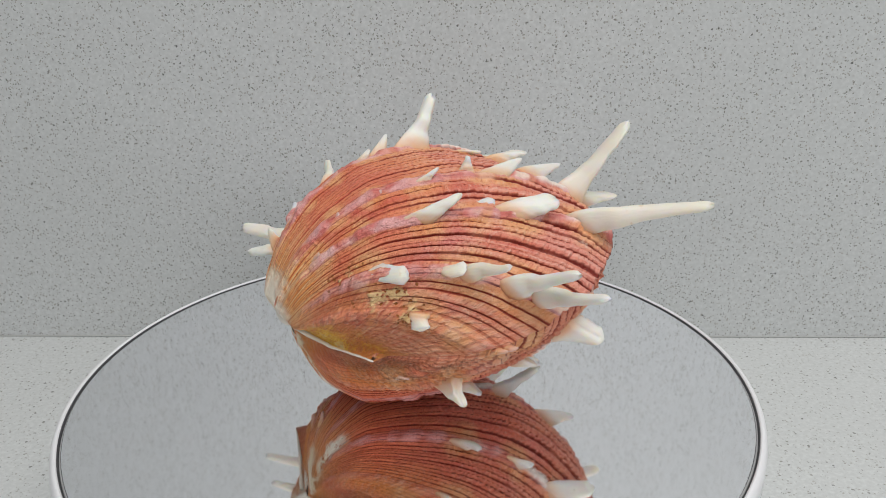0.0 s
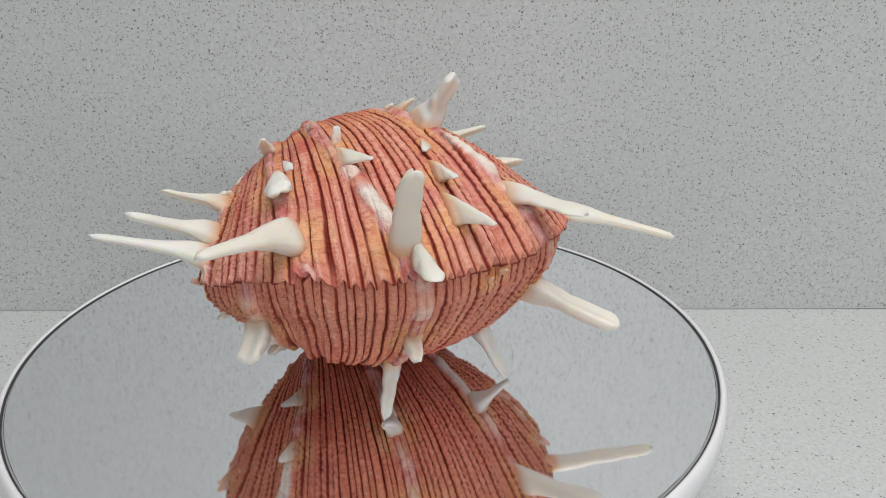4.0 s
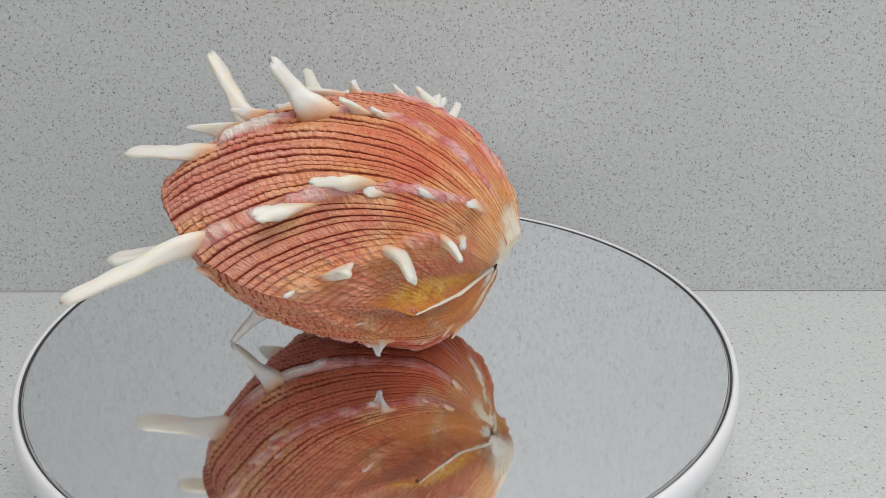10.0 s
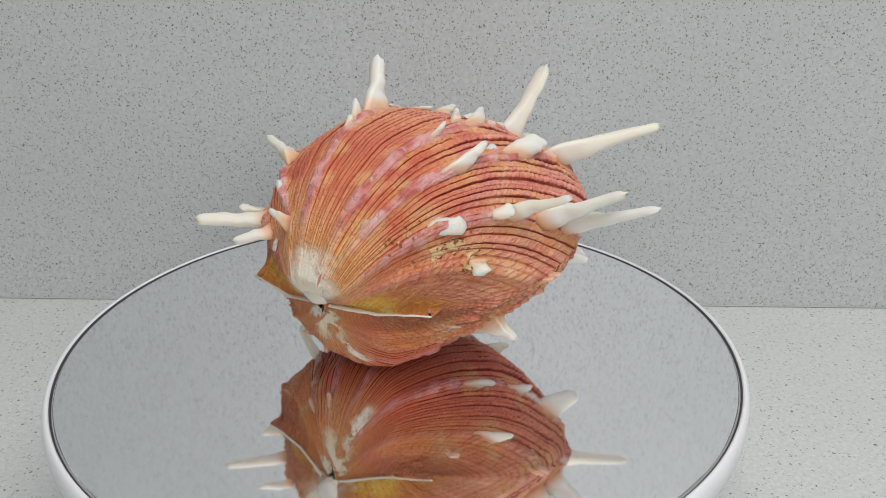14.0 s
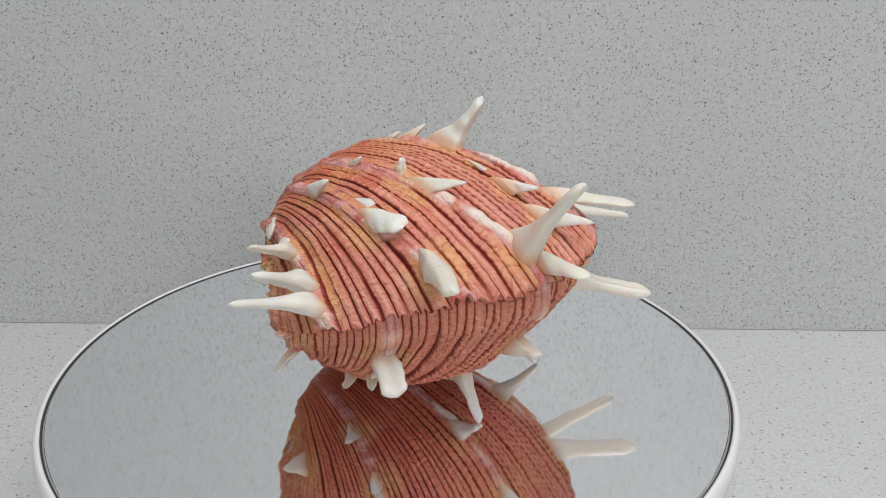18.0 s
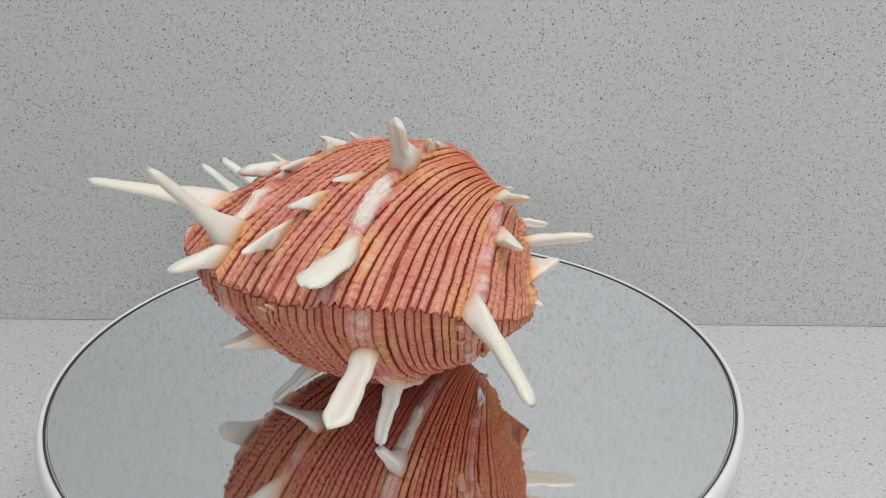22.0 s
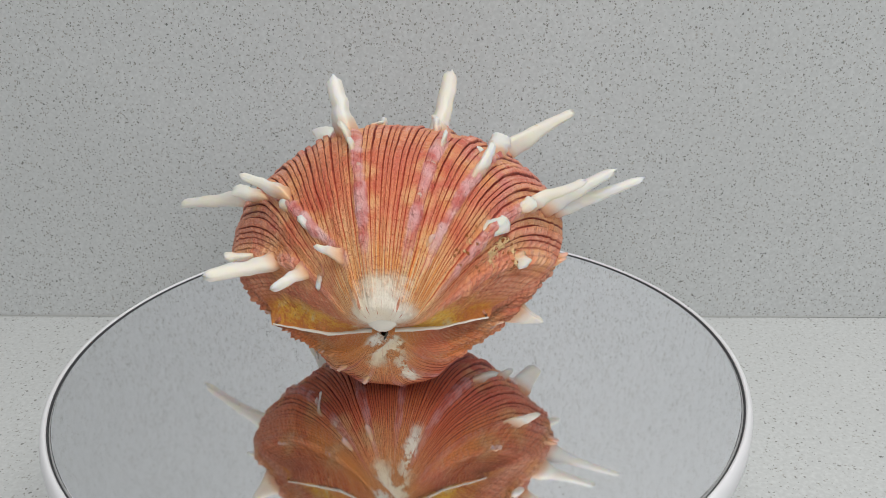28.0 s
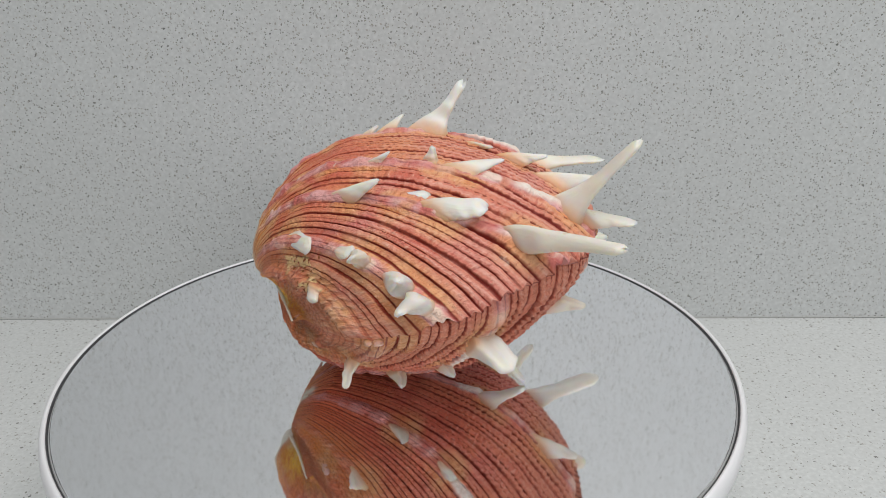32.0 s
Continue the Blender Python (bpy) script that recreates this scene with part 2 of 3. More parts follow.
    rose = n.mix(times(n.step(mid, 0.52, 0.66), 0.6), rose, (0.78, 0.53, 0.52))
    rose = n.mix(times(n.step(band, 0.50, 0.62), n.step(s, 0.5, 0.75), 0.6), rose, (0.82, 0.45, 0.25))
    rose = n.mix(times(n.step(s, 0.55, 0.85), n.step(rope, 0.40, 0.56), n.step(main, 0.6, 0.95)), rose, (0.86, 0.70, 0.60))
    rose = n.mix(times(n.step(lines, 0.42, 0.28), 0.3), rose, (0.52, 0.16, 0.12))
    broad = n.step(n.math("ADD", main, n.math("MULTIPLY_ADD", mid, 0.4, -0.2)), 0.22, 0.62)
    col = n.mix(times(broad, n.step(age, 0.22, 0.38), n.math("MULTIPLY_ADD", side, -0.5 if chalk else -0.8, 0.55 if chalk else 0.9)), col, rose)
    capped = n.math("ADD", cap, n.math("MULTIPLY_ADD", mid, 0.5, -0.25))
    col = n.mix(times(n.step(capped, 0.30, 0.95), 0.92), col, n.mix(n.step(fine, 0.4, 0.7), (0.85, 0.78, 0.71), (0.84, 0.69, 0.60)))

    # a pitted yellow crust on one flank: pale rims round dark holes
    pit, pit_tone = n.cells(n.shift(co, fine, 0.0012), 560)
    patch = n.step(n.math("ADD", n.noise(co, 190, 3, 0.6), n.math("MULTIPLY_ADD", crust, 0.45, -0.45)), 0.37, 0.50)
    rims = times(patch, n.step(crust, 0.15, 0.5), n.step(pit, 0.30, 0.42))
    holes = times(n.step(pit, 0.34, 0.24), n.math("GREATER_THAN", n.split(pit_tone)[0], 0.35), n.step(crust, 0.12, 0.4))
    col = n.mix(times(rims, 0.75), col, n.mix(fine, (0.84, 0.58, 0.20), (0.88, 0.74, 0.46)))
    col = n.mix(times(holes, 0.9), col, (0.34, 0.11, 0.02))
    # yellow stains by the hinge, in lines that run with it
    hinge_line = along(0.5, 26, 8.0, 3)
    yellow = n.mix(n.step(n.math("ADD", big, times(hinge_line, 0.6)), 0.78, 0.98), (0.76, 0.27, 0.07), (0.95, 0.58, 0.10))
    yellow = n.mix(times(n.step(hinge_line, 0.56, 0.68), 0.7), yellow, (0.70, 0.20, 0.06))
    yellow = n.mix(times(n.step(mid, 0.58, 0.70), 0.7), yellow, (0.86, 0.70, 0.40))
    col = n.mix(times(ear, n.math("MULTIPLY_ADD", n.step(mid, 0.35, 0.55), 0.5, 0.5)), col, yellow)

    # the worn umbo: cream running out in rays, with red streaks left in it
    worn = n.math("ADD", field("umbo"), n.math("ADD", n.math("MULTIPLY_ADD", streak, 0.3, -0.15), n.math("MULTIPLY_ADD", mid, 1.2, -0.6)))
    worn = times(n.step(worn, 0.30, 0.86), 0.95)
    if chalk:
        worn = times(worn, n.step(n.math("ADD", n.noise(co, 210, 4, 0.65), times(field("umbo"), 0.05)), 0.46, 0.56))
    white = n.mix(n.step(big, 0.4, 0.65), (0.85, 0.79, 0.68), (0.84, 0.70, 0.48))
    white = n.mix(times(n.step(along(0.5, 9, 5.0, 2, 0.5), 0.62, 0.69), 0.8), white, (0.56, 0.13, 0.05))
    col = n.mix(worn, col, white)
    # pits and chalky scars
    scar = n.step(n.noise(n.shift(co, fine, 0.002), 95, 4, 0.65), 0.69, 0.76)
    col = n.mix(times(scar, 0.5), col, (0.82, 0.66, 0.54))
    speck = n.step(n.noise(co, 1300, 2, 0.6), 0.65, 0.72)
    col = n.mix(times(speck, n.math("MULTIPLY_ADD", worn, -0.3, 0.55), n.step(capped, 0.5, 0.3)), col, (0.34, 0.07, 0.04))
    hgt = n.math("ADD", n.math("MULTIPLY_ADD", leaf, times(side, 1.2), times(lines, 0.7)), n.math("ADD", times(bead, 1.0), times(fine, 0.6)))
    hgt = n.math("ADD", hgt, n.math("ADD", times(rims, 0.8), times(holes, -0.8)))
    hgt = times(hgt, n.math("MULTIPLY_ADD", worn, -0.8, 1.0))
    n.b.inputs["Specular IOR Level"].default_value = 0.28
    return n.finish(col, n.math("MULTIPLY_ADD", mid, 0.2, 0.34), hgt, 0.8, 0.0013)


def spine_skin(name, blush=False):
    """White spines, orange-pink where they leave the shell: the map's y runs from root (0) to tip (1)."""
    n = Nodes(name)
    sep = n.add("ShaderNodeSeparateXYZ", 0, {0: n.add("ShaderNodeUVMap")})
    x, y = sep, sep.node.outputs[1]
    co = n.coords()
    mid = n.noise(co, 160, 4, 0.6)
    grain = n.noise(n.add("ShaderNodeCombineXYZ", 0, {0: n.math("MULTIPLY", x, 30), 1: n.math("MULTIPLY", y, 4)}), 1.0, 3)
    tone = n.add("ShaderNodeObjectInfo", 5)
    ivory = n.mix(tone, (0.76, 0.755, 0.72), (0.75, 0.71, 0.63))
    ivory = n.mix(n.math("MULTIPLY", n.step(grain, 0.5, 0.8), 0.6), ivory, (0.76, 0.72, 0.62))
    ivory = n.mix(n.math("MULTIPLY", n.step(mid, 0.66, 0.74), 0.5), ivory, (0.62, 0.46, 0.28))
    if blush:
        ivory = n.mix(n.step(y, 0.1, 0.45), (0.58, 0.17, 0.11), (0.74, 0.42, 0.35))
    root = n.math("ADD", y, n.math("MULTIPLY_ADD", mid, 0.2, -0.1))
    amber = n.mix(n.step(root, 0.02, 0.20), (0.56, 0.18, 0.10), (0.74, 0.41, 0.22))
    col = n.mix(n.step(root, 0.10, 0.55), amber, ivory)
    m = n.finish(col, 0.42, n.math("ADD", grain, mid), 0.25, 0.0006)
    n.b.inputs["Subsurface Weight"].default_value = 0.55
    n.b.inputs["Subsurface Scale"].default_value = 1.0
    n.b.inputs["Subsurface Radius"].default_value = (0.005, 0.0034, 0.0018)
    return m


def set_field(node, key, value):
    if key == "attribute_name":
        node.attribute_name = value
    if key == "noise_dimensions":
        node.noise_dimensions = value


M_WALL = stone("speckled_stone", (0.588, 0.601, 0.599), 0.38, 1.12)
M_TOP = stone("speckled_worktop_stone", (0.62, 0.635, 0.63), 0.3, 1.15, 0.22)
M_WHITE = paint("white_plastic", (0.78, 0.78, 0.80), 0.3)
M_MIRROR = mirror("mirror_glass")
M_DARK = paint("gap_dark", (0.055, 0.055, 0.06), 0.5, 0.3)
M_EDGE = paint("grey_glass_edge", (0.38, 0.385, 0.39), 0.35, 0.35)
M_SHELL = {1: shell_skin("ribbed_shell", False), -1: shell_skin("ribbed_shell_chalky", True)}
M_SPINE = spine_skin("ivory_spine")
M_JOINT = paint("grey_strip", (0.56, 0.56, 0.54), 0.6, 0.3)
M_CHALK = paint("worn_shell_edge", (0.84, 0.78, 0.67), 0.5, 0.25)
M_SLIT = paint("slit_dark", (0.05, 0.035, 0.02), 0.6, 0.5)
M_FRILL = spine_skin("pink_frill", True)
M_PAINT = paint("unseen_room_grey", (0.30, 0.30, 0.295))


# ---- building ----
def mesh_object(name, verts, faces, mat, parent=None, label="", smooth=True):
    me = bpy.data.meshes.new(name)
    me.from_pydata(verts, [], faces)
    me.materials.append(mat)
    if smooth:
        me.shade_smooth()
    ob = new(name, me)
    ob.parent = parent
    if label:
        ob["label"] = label
    return ob


def slab(name, x0, x1, y0, y1, z0, z1, mat):
    bm = bmesh.new()
    bmesh.ops.create_cube(bm, size=1, matrix=Matrix.Translation(((x0 + x1) / 2, (y0 + y1) / 2, (z0 + z1) / 2))
                          @ Matrix.Diagonal((x1 - x0, y1 - y0, z1 - z0, 1)))
    bmesh.ops.bevel(bm, geom=list(bm.edges), offset=0.0003, segments=1, affect="EDGES")
    me = bpy.data.meshes.new(name)
    bm.to_mesh(me)
    bm.free()
    me.materials.append(mat)
    return new(name, me)


def lathe(name, profile, mat, parent=None, label="", steps=192):
    """Turn a closed profile of (radius, height) round the upright axis."""
    verts, faces, n = [], [], len(profile)
    for i in range(steps):
        a = 2 * math.pi * i / steps
        verts += [(r * math.cos(a), r * math.sin(a), z) for r, z in profile]
    for i in range(steps):
        j = (i + 1) % steps
        for k in range(n):
            q = (k + 1) % n
            faces.append((i * n + k, j * n + k, j * n + q, i * n + q))
    return mesh_object(name, verts, faces, mat, parent, label)


def setting(ob, label, category):
    return tagged(ob, label, category, kind="structure")


setting(slab("worktop", -1.2, 1.2, -0.6, WALL_Y - 0.0003, -0.03, 0, M_TOP), "pale grey speckled stone worktop", "worktop")
setting(slab("wall_back", -1.2, 1.2, WALL_Y, WALL_Y + 0.02, -0.03, 1.45, M_WALL), "pale grey speckled stone back wall", "wall")
# Thin strip, a touch greyer than the wall, along its foot.
setting(slab("joint", -1.2, 1.2, WALL_Y - 0.0008, WALL_Y - 0.0002, 0.0002, 0.0010, M_JOINT), "thin grey strip along the foot of the wall", "joint")
# Unseen room round the worktop, added in grey to limit the bounced light.
setting(slab("wall_left", -1.3, -1.2, -2.2, 0.4, -0.9, 1.5, M_PAINT), "unseen grey wall that closes the room", "wall")
setting(slab("wall_right", 1.2, 1.3, -2.2, 0.4, -0.9, 1.5, M_PAINT), "unseen grey wall that closes the room", "wall")
setting(slab("wall_behind", -1.3, 1.3, -2.3, -2.2, -0.9, 1.5, M_PAINT), "unseen grey wall that closes the room", "wall")
setting(slab("ceiling", -1.3, 1.3, -2.3, 0.4, 1.5, 1.6, M_PAINT), "unseen grey ceiling that closes the room", "ceiling")
setting(slab("floor", -1.3, 1.3, -2.3, 0.4, -1.0, -0.9, M_PAINT), "unseen grey floor that closes the room", "floor")

# ---- turntable ----
turntable = new("turntable")
tagged(turntable, "round white plastic turntable with a mirror top", "turntable")
rim = [(R_MIRROR + 0.0006, -0.0035), (R_MIRROR + 0.0006, -0.0006), (R_MIRROR + 0.0009, -0.0001), (R_MIRROR + 0.0015, 0.0001),
       (R_MIRROR + 0.0024, -0.0005), (R_MIRROR + 0.0031, -0.0018), (R_MIRROR + 0.0035, -0.004), (R_MIRROR + 0.0034, -0.008),
       (R_MIRROR + 0.0022, -0.0108), (R_MIRROR - 0.001, -0.0122), (R_MIRROR - 0.02, -0.0125), (R_MIRROR - 0.02, -0.004)]
lathe("rim", rim, M_WHITE, turntable)
GLASS = -0.0006      # the reflecting face lies a little under the rim
glass = lathe("mirror", [(0.0, -0.004), (0.0, GLASS), (R_MIRROR - 0.0008, GLASS), (R_MIRROR - 0.0006, GLASS - 0.0002), (R_MIRROR - 0.0006, -0.004)],
              M_MIRROR, turntable, "round mirror glass")
glass.data.shade_flat()
# Flat grey in place of the reflection along the polished glass edge.
lathe("glass_edge", [(R_MIRROR - 0.0006, -0.004), (R_MIRROR - 0.0006, GLASS - 0.0002), (R_MIRROR, GLASS - 0.0006), (R_MIRROR, -0.004)],
      M_EDGE, turntable, "grey edge of the mirror glass")
# Solid ring in a dark colour, standing in for the shaded gap.
lathe("seal", [(R_MIRROR, -0.004), (R_MIRROR, -0.0013), (R_MIRROR + 0.0003, -0.0010), (R_MIRROR + 0.0006, -0.0004), (R_MIRROR + 0.0006, -0.004)],
      M_DARK, turntable, "thin dark gap round the mirror")
lathe("base", [(0.0, -0.0135), (0.085, -0.0135), (0.087, -0.017), (0.092, -0.066), (0.09, -0.0695), (0.0, -0.0695)], M_WHITE, turntable)

# ---- shell ----
TILT = 13.8
shell = new("spiny_shell")
tagged(shell, "ribbed red oyster shell with long white spines on a mirror", "shell")
SHELL_POSE = pose(-0.038, -0.022, 0.029, 0, 0, 31) @ pose(0, 0, 0, 0, -TILT, 0)
PHI = [-90, -75, -66, -60, -54, -47, -40, -33, -20, -10, 0, 10, 20, 33, 40, 47, 54, 60, 66, 75, 90]
EDGE = [34, 36, 43, 55, 71, 84, 97, 105, 117, 120, 120, 120, 117, 105, 97, 86, 75, 61, 49, 42, 39]
GROWN = [0, 0.27, 0.36, 0.67, 0.92, 1.2, 1.83, 2.6, 4.5]
LIFT_UP = [0, 0.385, 0.50, 0.88, 1.11, 1.33, 1.79, 1.88, 1.88]
LIFT_LOW = [0, 0.31, 0.40, 0.645, 0.86, 1.13, 1.40, 1.52, 1.6]
# how many ribs lie before a ray angle: they stand closer on the flanks
RIB_AT = [-90, -66, -40, -26, -12, 36, 48, 66, 90]
RIB_NO = {1: [-41, -30, -15, -7, 0, 27.5, 34.5, 46.5, 58], -1: [-62, -47, -29, -18, -8, 26, 35, 50, 66]}
# the broad ribs that carry the spines: growth and ray angle along each
MAIN = {1: [((0.3, 1), (-53.5, -53.5)), ((0.3, 1), (-42, -41)), ((0.35, 0.62, 0.78, 0.95), (-24.5, -26.8, -24.8, -21)),
            ((0.4, 0.62, 0.75, 0.95), (-13, -13.5, -11.5, -6.5)), ((0.4, 0.6, 0.69, 0.92), (8, 10.2, 12.2, 16)),
            ((0.3, 0.4, 0.55, 0.8), (20, 30, 35, 38)), ((0.4, 0.6, 0.9), (46, 52.5, 54.5))],
        -1: [((0.3, 1), (-58, -58)), ((0.3, 1), (-49, -49)), ((0.5, 0.9), (-28, -31)), ((0.3, 1), (-4.5, -4.5)),
             ((0.5, 0.9), (19, 20.5)), ((0.4, 1), (39, 37)), ((0.3, 1), (57, 57))]}

# white stretches of those ribs: from growth, to growth, which rib
CAPS = {1: [(0.71, 0.87, 4), (0.85, 0.93, 2), (0.80, 0.93, 3), (0.58, 0.64, 5), (0.72, 0.78, 5), (0.62, 0.66, 2), (0.7, 0.74, 2)],
        -1: [(0.55, 0.68, 3), (0.50, 0.68, 4), (0.42, 0.5, 5), (0.7, 0.85, 2)]}


def softened(xs, ys, x0, x1, width):
    """A table without corners: (places, values)."""
    x = np.linspace(x0, x1, 400)
    y = np.interp(x, xs, ys)
    n = int(width / (x1 - x0) * 400)
    core = np.hanning(2 * n + 1)
    core /= core.sum()
    ends = np.concatenate([2 * y[0] - y[n:0:-1], y, 2 * y[-1] - y[-2:-n - 2:-1]])
    return x, np.convolve(ends, core, "valid")


OUT_X, OUT_Y = softened(PHI, EDGE, -90, 90, 7)
CURL = {1: softened(GROWN, LIFT_UP, 0, 4.5, 0.12), -1: softened(GROWN, LIFT_LOW, 0, 4.5, 0.12)}


def valve_point(s, phi, flip):
    """Arrays of growth s (0..1) and ray angle phi in degrees: points in millimetres, umbo at the origin."""
    a = np.abs(phi)
    g = np.interp(phi, OUT_X, OUT_Y) * s
    al = np.interp(-np.log(s), *CURL[flip])
    f = np.radians(phi)
    u = g * np.cos(f) * np.cos(al)
    h = g * np.cos(f) * np.sin(al)
    v = g * np.sin(f)
    if flip > 0:
        u = u + 2.2 * np.exp(-((phi - 42) / 16) ** 2 - ((s - 0.28) / 0.14) ** 2)
        h = h * (1 - 0.055 * np.exp(-((a - 24) / 11) ** 2) - 0.035 * np.exp(-((phi + 8) / 12) ** 2))
    else:
        h = h * (1 - 0.13 * np.exp(-((phi + 42) / 17) ** 2) - 0.06 * np.exp(-((phi - 36) / 14) ** 2))
    front = 4.5 * np.exp(-((a - 27) / 13) ** 2) * s ** 5
    w = np.clip((a - 50) / 40, 0, 1)
    u = u + np.where(phi > 0, 0.24, 0.42) * np.abs(v) * w * w * (3 - 2 * w)
    return np.stack([u, v, h * flip + front + 6.5 * np.exp(-(g / 13) ** 2)], -1)


def frame_at(s, phi, flip):
    """Point, growth direction, direction across and outward normal of a valve."""
    s, phi = np.asarray(s, float), np.asarray(phi, float)
    p = valve_point(s, phi, flip)
    ds = valve_point(s * 1.004, phi, flip) - valve_point(s * 0.996, phi, flip)
    df = valve_point(s, phi + 0.2, flip) - valve_point(s, phi - 0.2, flip)
    n = np.cross(ds, df) * flip
    unit = [q / (np.linalg.norm(q, axis=-1, keepdims=True) + 1e-12) for q in (ds, df, n)]
    return (p, *unit)


def wobble(x, seed):
    """A smooth, uneven curve about 0, of size 1."""
    return sum(np.sin(x * f + seed * f * 1.7 + f) / k for k, f in ((1.3, 1.0), (1.9, 2.3), (2.6, 4.1), (4.0, 7.7))) / 1.2


def build_valve(name, flip, label):
    ears = np.linspace(66, 90, 14)[1:]
    phi = np.concatenate([-ears[::-1], np.arange(-66, 66.01, 0.12), ears])
    s = np.concatenate([np.geomspace(0.02, 0.16, 14, endpoint=False), np.linspace(0.16, 1.0, 280)])
    S, F = np.meshgrid(s, phi, indexing="ij")
    P, DS, DF, N = frame_at(S, F, flip)
    a = np.abs(F)
    # ribs wander a little as they grow; the margin of both halves follows them
    count = np.interp(F + 0.22 * wobble(S * 4 + F * 0.03, 1) + 0.07 * wobble(S * 17 + F * 0.2, 4), RIB_AT, RIB_NO[flip]) + 0.14 * np.sin(F * 0.9) + 0.1 * np.sin(F * 1.7 + 1)
    # both halves meet along the waves of the upper ribs
    meet = np.interp(F + 0.22 * wobble(4 + F * 0.03, 1), RIB_AT, RIB_NO[1]) + 0.14 * np.sin(F * 0.9) + 0.1 * np.sin(F * 1.7 + 1)
    ridge = np.abs(np.cos(np.pi * count))
    rib = np.clip((ridge - 0.05) / 0.42, 0, 1)
    rib = rib * (2 - rib) * 0.9 + 0.1 * ridge
    which = np.floor(count + 0.5)
    size = np.clip((S - (0.2 if flip > 0 else 0.06)) * 1.75, 0.05, 1) * np.clip((58 - a) / 15, 0.03, 1)
    uneven = 0.78 + 0.5 * wobble(which * 1.9, 3)
    bead = 1 + (0.09 * wobble(S * 60 + which * 2.7, 8) + (0.42 if flip > 0 else 0.60) * (((S + (0.004 if flip > 0 else 0.009) * wobble(which * 3.1, 2)) * 62 + 0.25 * wobble(S * 30, 3)) % 1.0 - 0.5)) * np.clip(S * 2 - 0.4, 0, 1) * (1 - 0.8 * np.clip((a - 40) / 12, 0, 1))
    main = np.zeros_like(F)
    cap = np.zeros_like(F)
    for k, (where, ray) in enumerate(MAIN[flip]):
        knots = 0.70 + 0.4 * np.clip(wobble(S * 26, k * 3 + flip), -0.5, 1)
        main = np.maximum(main, np.exp(-np.abs((F - np.interp(S, where, ray) - 0.25 * wobble(S * 4, k)) / (1.8 + 1.1 * np.clip(1.7 - 2.4 * S, 0, 1))) ** 3) * knots)
    for s0, s1, k in CAPS[flip]:
        off = np.abs((F - np.interp(S, *MAIN[flip][k]) - 0.2 * wobble(S * 30, k)) / ((2.0 if k == 4 else 1.6) + 0.2 * wobble(S * 22, k + 2)))
        cap = np.maximum(cap, np.exp(-off ** 3) * np.clip((S - s0) / 0.05, 0, 1) * np.clip((s1 - S) / 0.03, 0, 1))
    late = np.clip(S * 2 - 0.2, 0, 1)
    plain = 1 - 0.85 * np.clip((a - 44) / 6, 0, 1) * np.clip(((0.74 if flip > 0 else 0.95) + 0.4 * np.clip((a - 52) / 8, 0, 1) - S) * 6, 0, 1)
    beside = np.clip((a - 36) / 18, 0, 1)
    ring = wobble(S * 50 + 0.6 * wobble(F * 0.25, 5), 7) * 0.16 + np.clip(wobble(S * 13 + 0.3 * wobble(F * 0.1, 2), 4), 0.3, 1) * 0.55
    saw = (S * (24 if flip > 0 else 32) + 0.4 * wobble(F * 0.4, 9) + 0.16 * wobble(F * 1.1, 2)) % 1.0
    flakes = saw ** 2 * np.clip(beside + (0.0 if flip > 0 else 0.15), 0, 1) * np.clip((88 - a) / 8, 0, 1) * (0.65 if flip > 0 else 0.8)
    lip = np.clip((S - 0.93) / 0.07, 0, 1) ** 1.5
    broad = np.clip(main * 1.4, 0, 1)
    step_in = 0.55 / (1 + np.exp(-(S - 0.715 - 0.012 * wobble(F * 0.12, 3)) * 160)) * (flip > 0)
    ring = ring - step_in
    lift = rib * size * uneven * bead * plain * (1.55 if flip > 0 else 1.7) * (1 - 0.75 * broad) * (1 - (0.7 if flip > 0 else 0.85) * lip) + main * np.clip(S * 3 - 0.35, 0, 1) * 2.6 * (1 - 0.9 * lip) + cap * 1.7 + (ring + flakes) * late * (1 - 0.8 * lip)
    if flip < 0:
        P = P * np.stack([1 - 0.03 * lip, 1 - 0.03 * lip, np.ones_like(lip)], -1)
    P = P + N * lift[..., None]
    P = P + np.array([0, 0, 1.0]) * (lip * size * (0.95 * np.clip(1.15 - a / 50, 0.25, 1) * np.cos(2 * np.pi * meet) + 0.5 * wobble(F * 0.5, 6) + 1.3 * main) * 1.25)[..., None]
    ni, nj = S.shape
    inner = P[-1] * np.array([0.95, 0.95, 1.0]) + np.array([2.2, 0, -0.9 * flip])
    P = np.concatenate([P, inner[None]])
    S = np.concatenate([S, S[-1:]])
    F = np.concatenate([F, F[-1:]])
    count = np.concatenate([count, count[-1:]])
    main = np.concatenate([main, main[-1:]])
    thin = saw ** 7 * beside
    thin = np.concatenate([thin, thin[-1:]])
    plain = np.concatenate([plain, plain[-1:]])
    cap = np.concatenate([cap, cap[-1:]])
    ni += 1
    i, j = np.meshgrid(np.arange(ni - 1), np.arange(nj - 1), indexing="ij")
    q = np.stack([i * nj + j, i * nj + j + 1, (i + 1) * nj + j + 1, (i + 1) * nj + j], -1).reshape(-1, 4)
    if flip > 0:
        q = q[:, ::-1]
    ob = mesh_object(name, (P.reshape(-1, 3) / 1000).tolist(), q.tolist(), M_SHELL[flip], shell, label)
    me = ob.data
    uv = np.stack([count, S], -1).reshape(-1, 2)[q.reshape(-1)]
    me.uv_layers.new(name="UVMap").data.foreach_set("uv", uv.ravel().astype(np.float32))
    a = np.abs(F)
    beside = np.clip((a - 38) / 16, 0, 1)
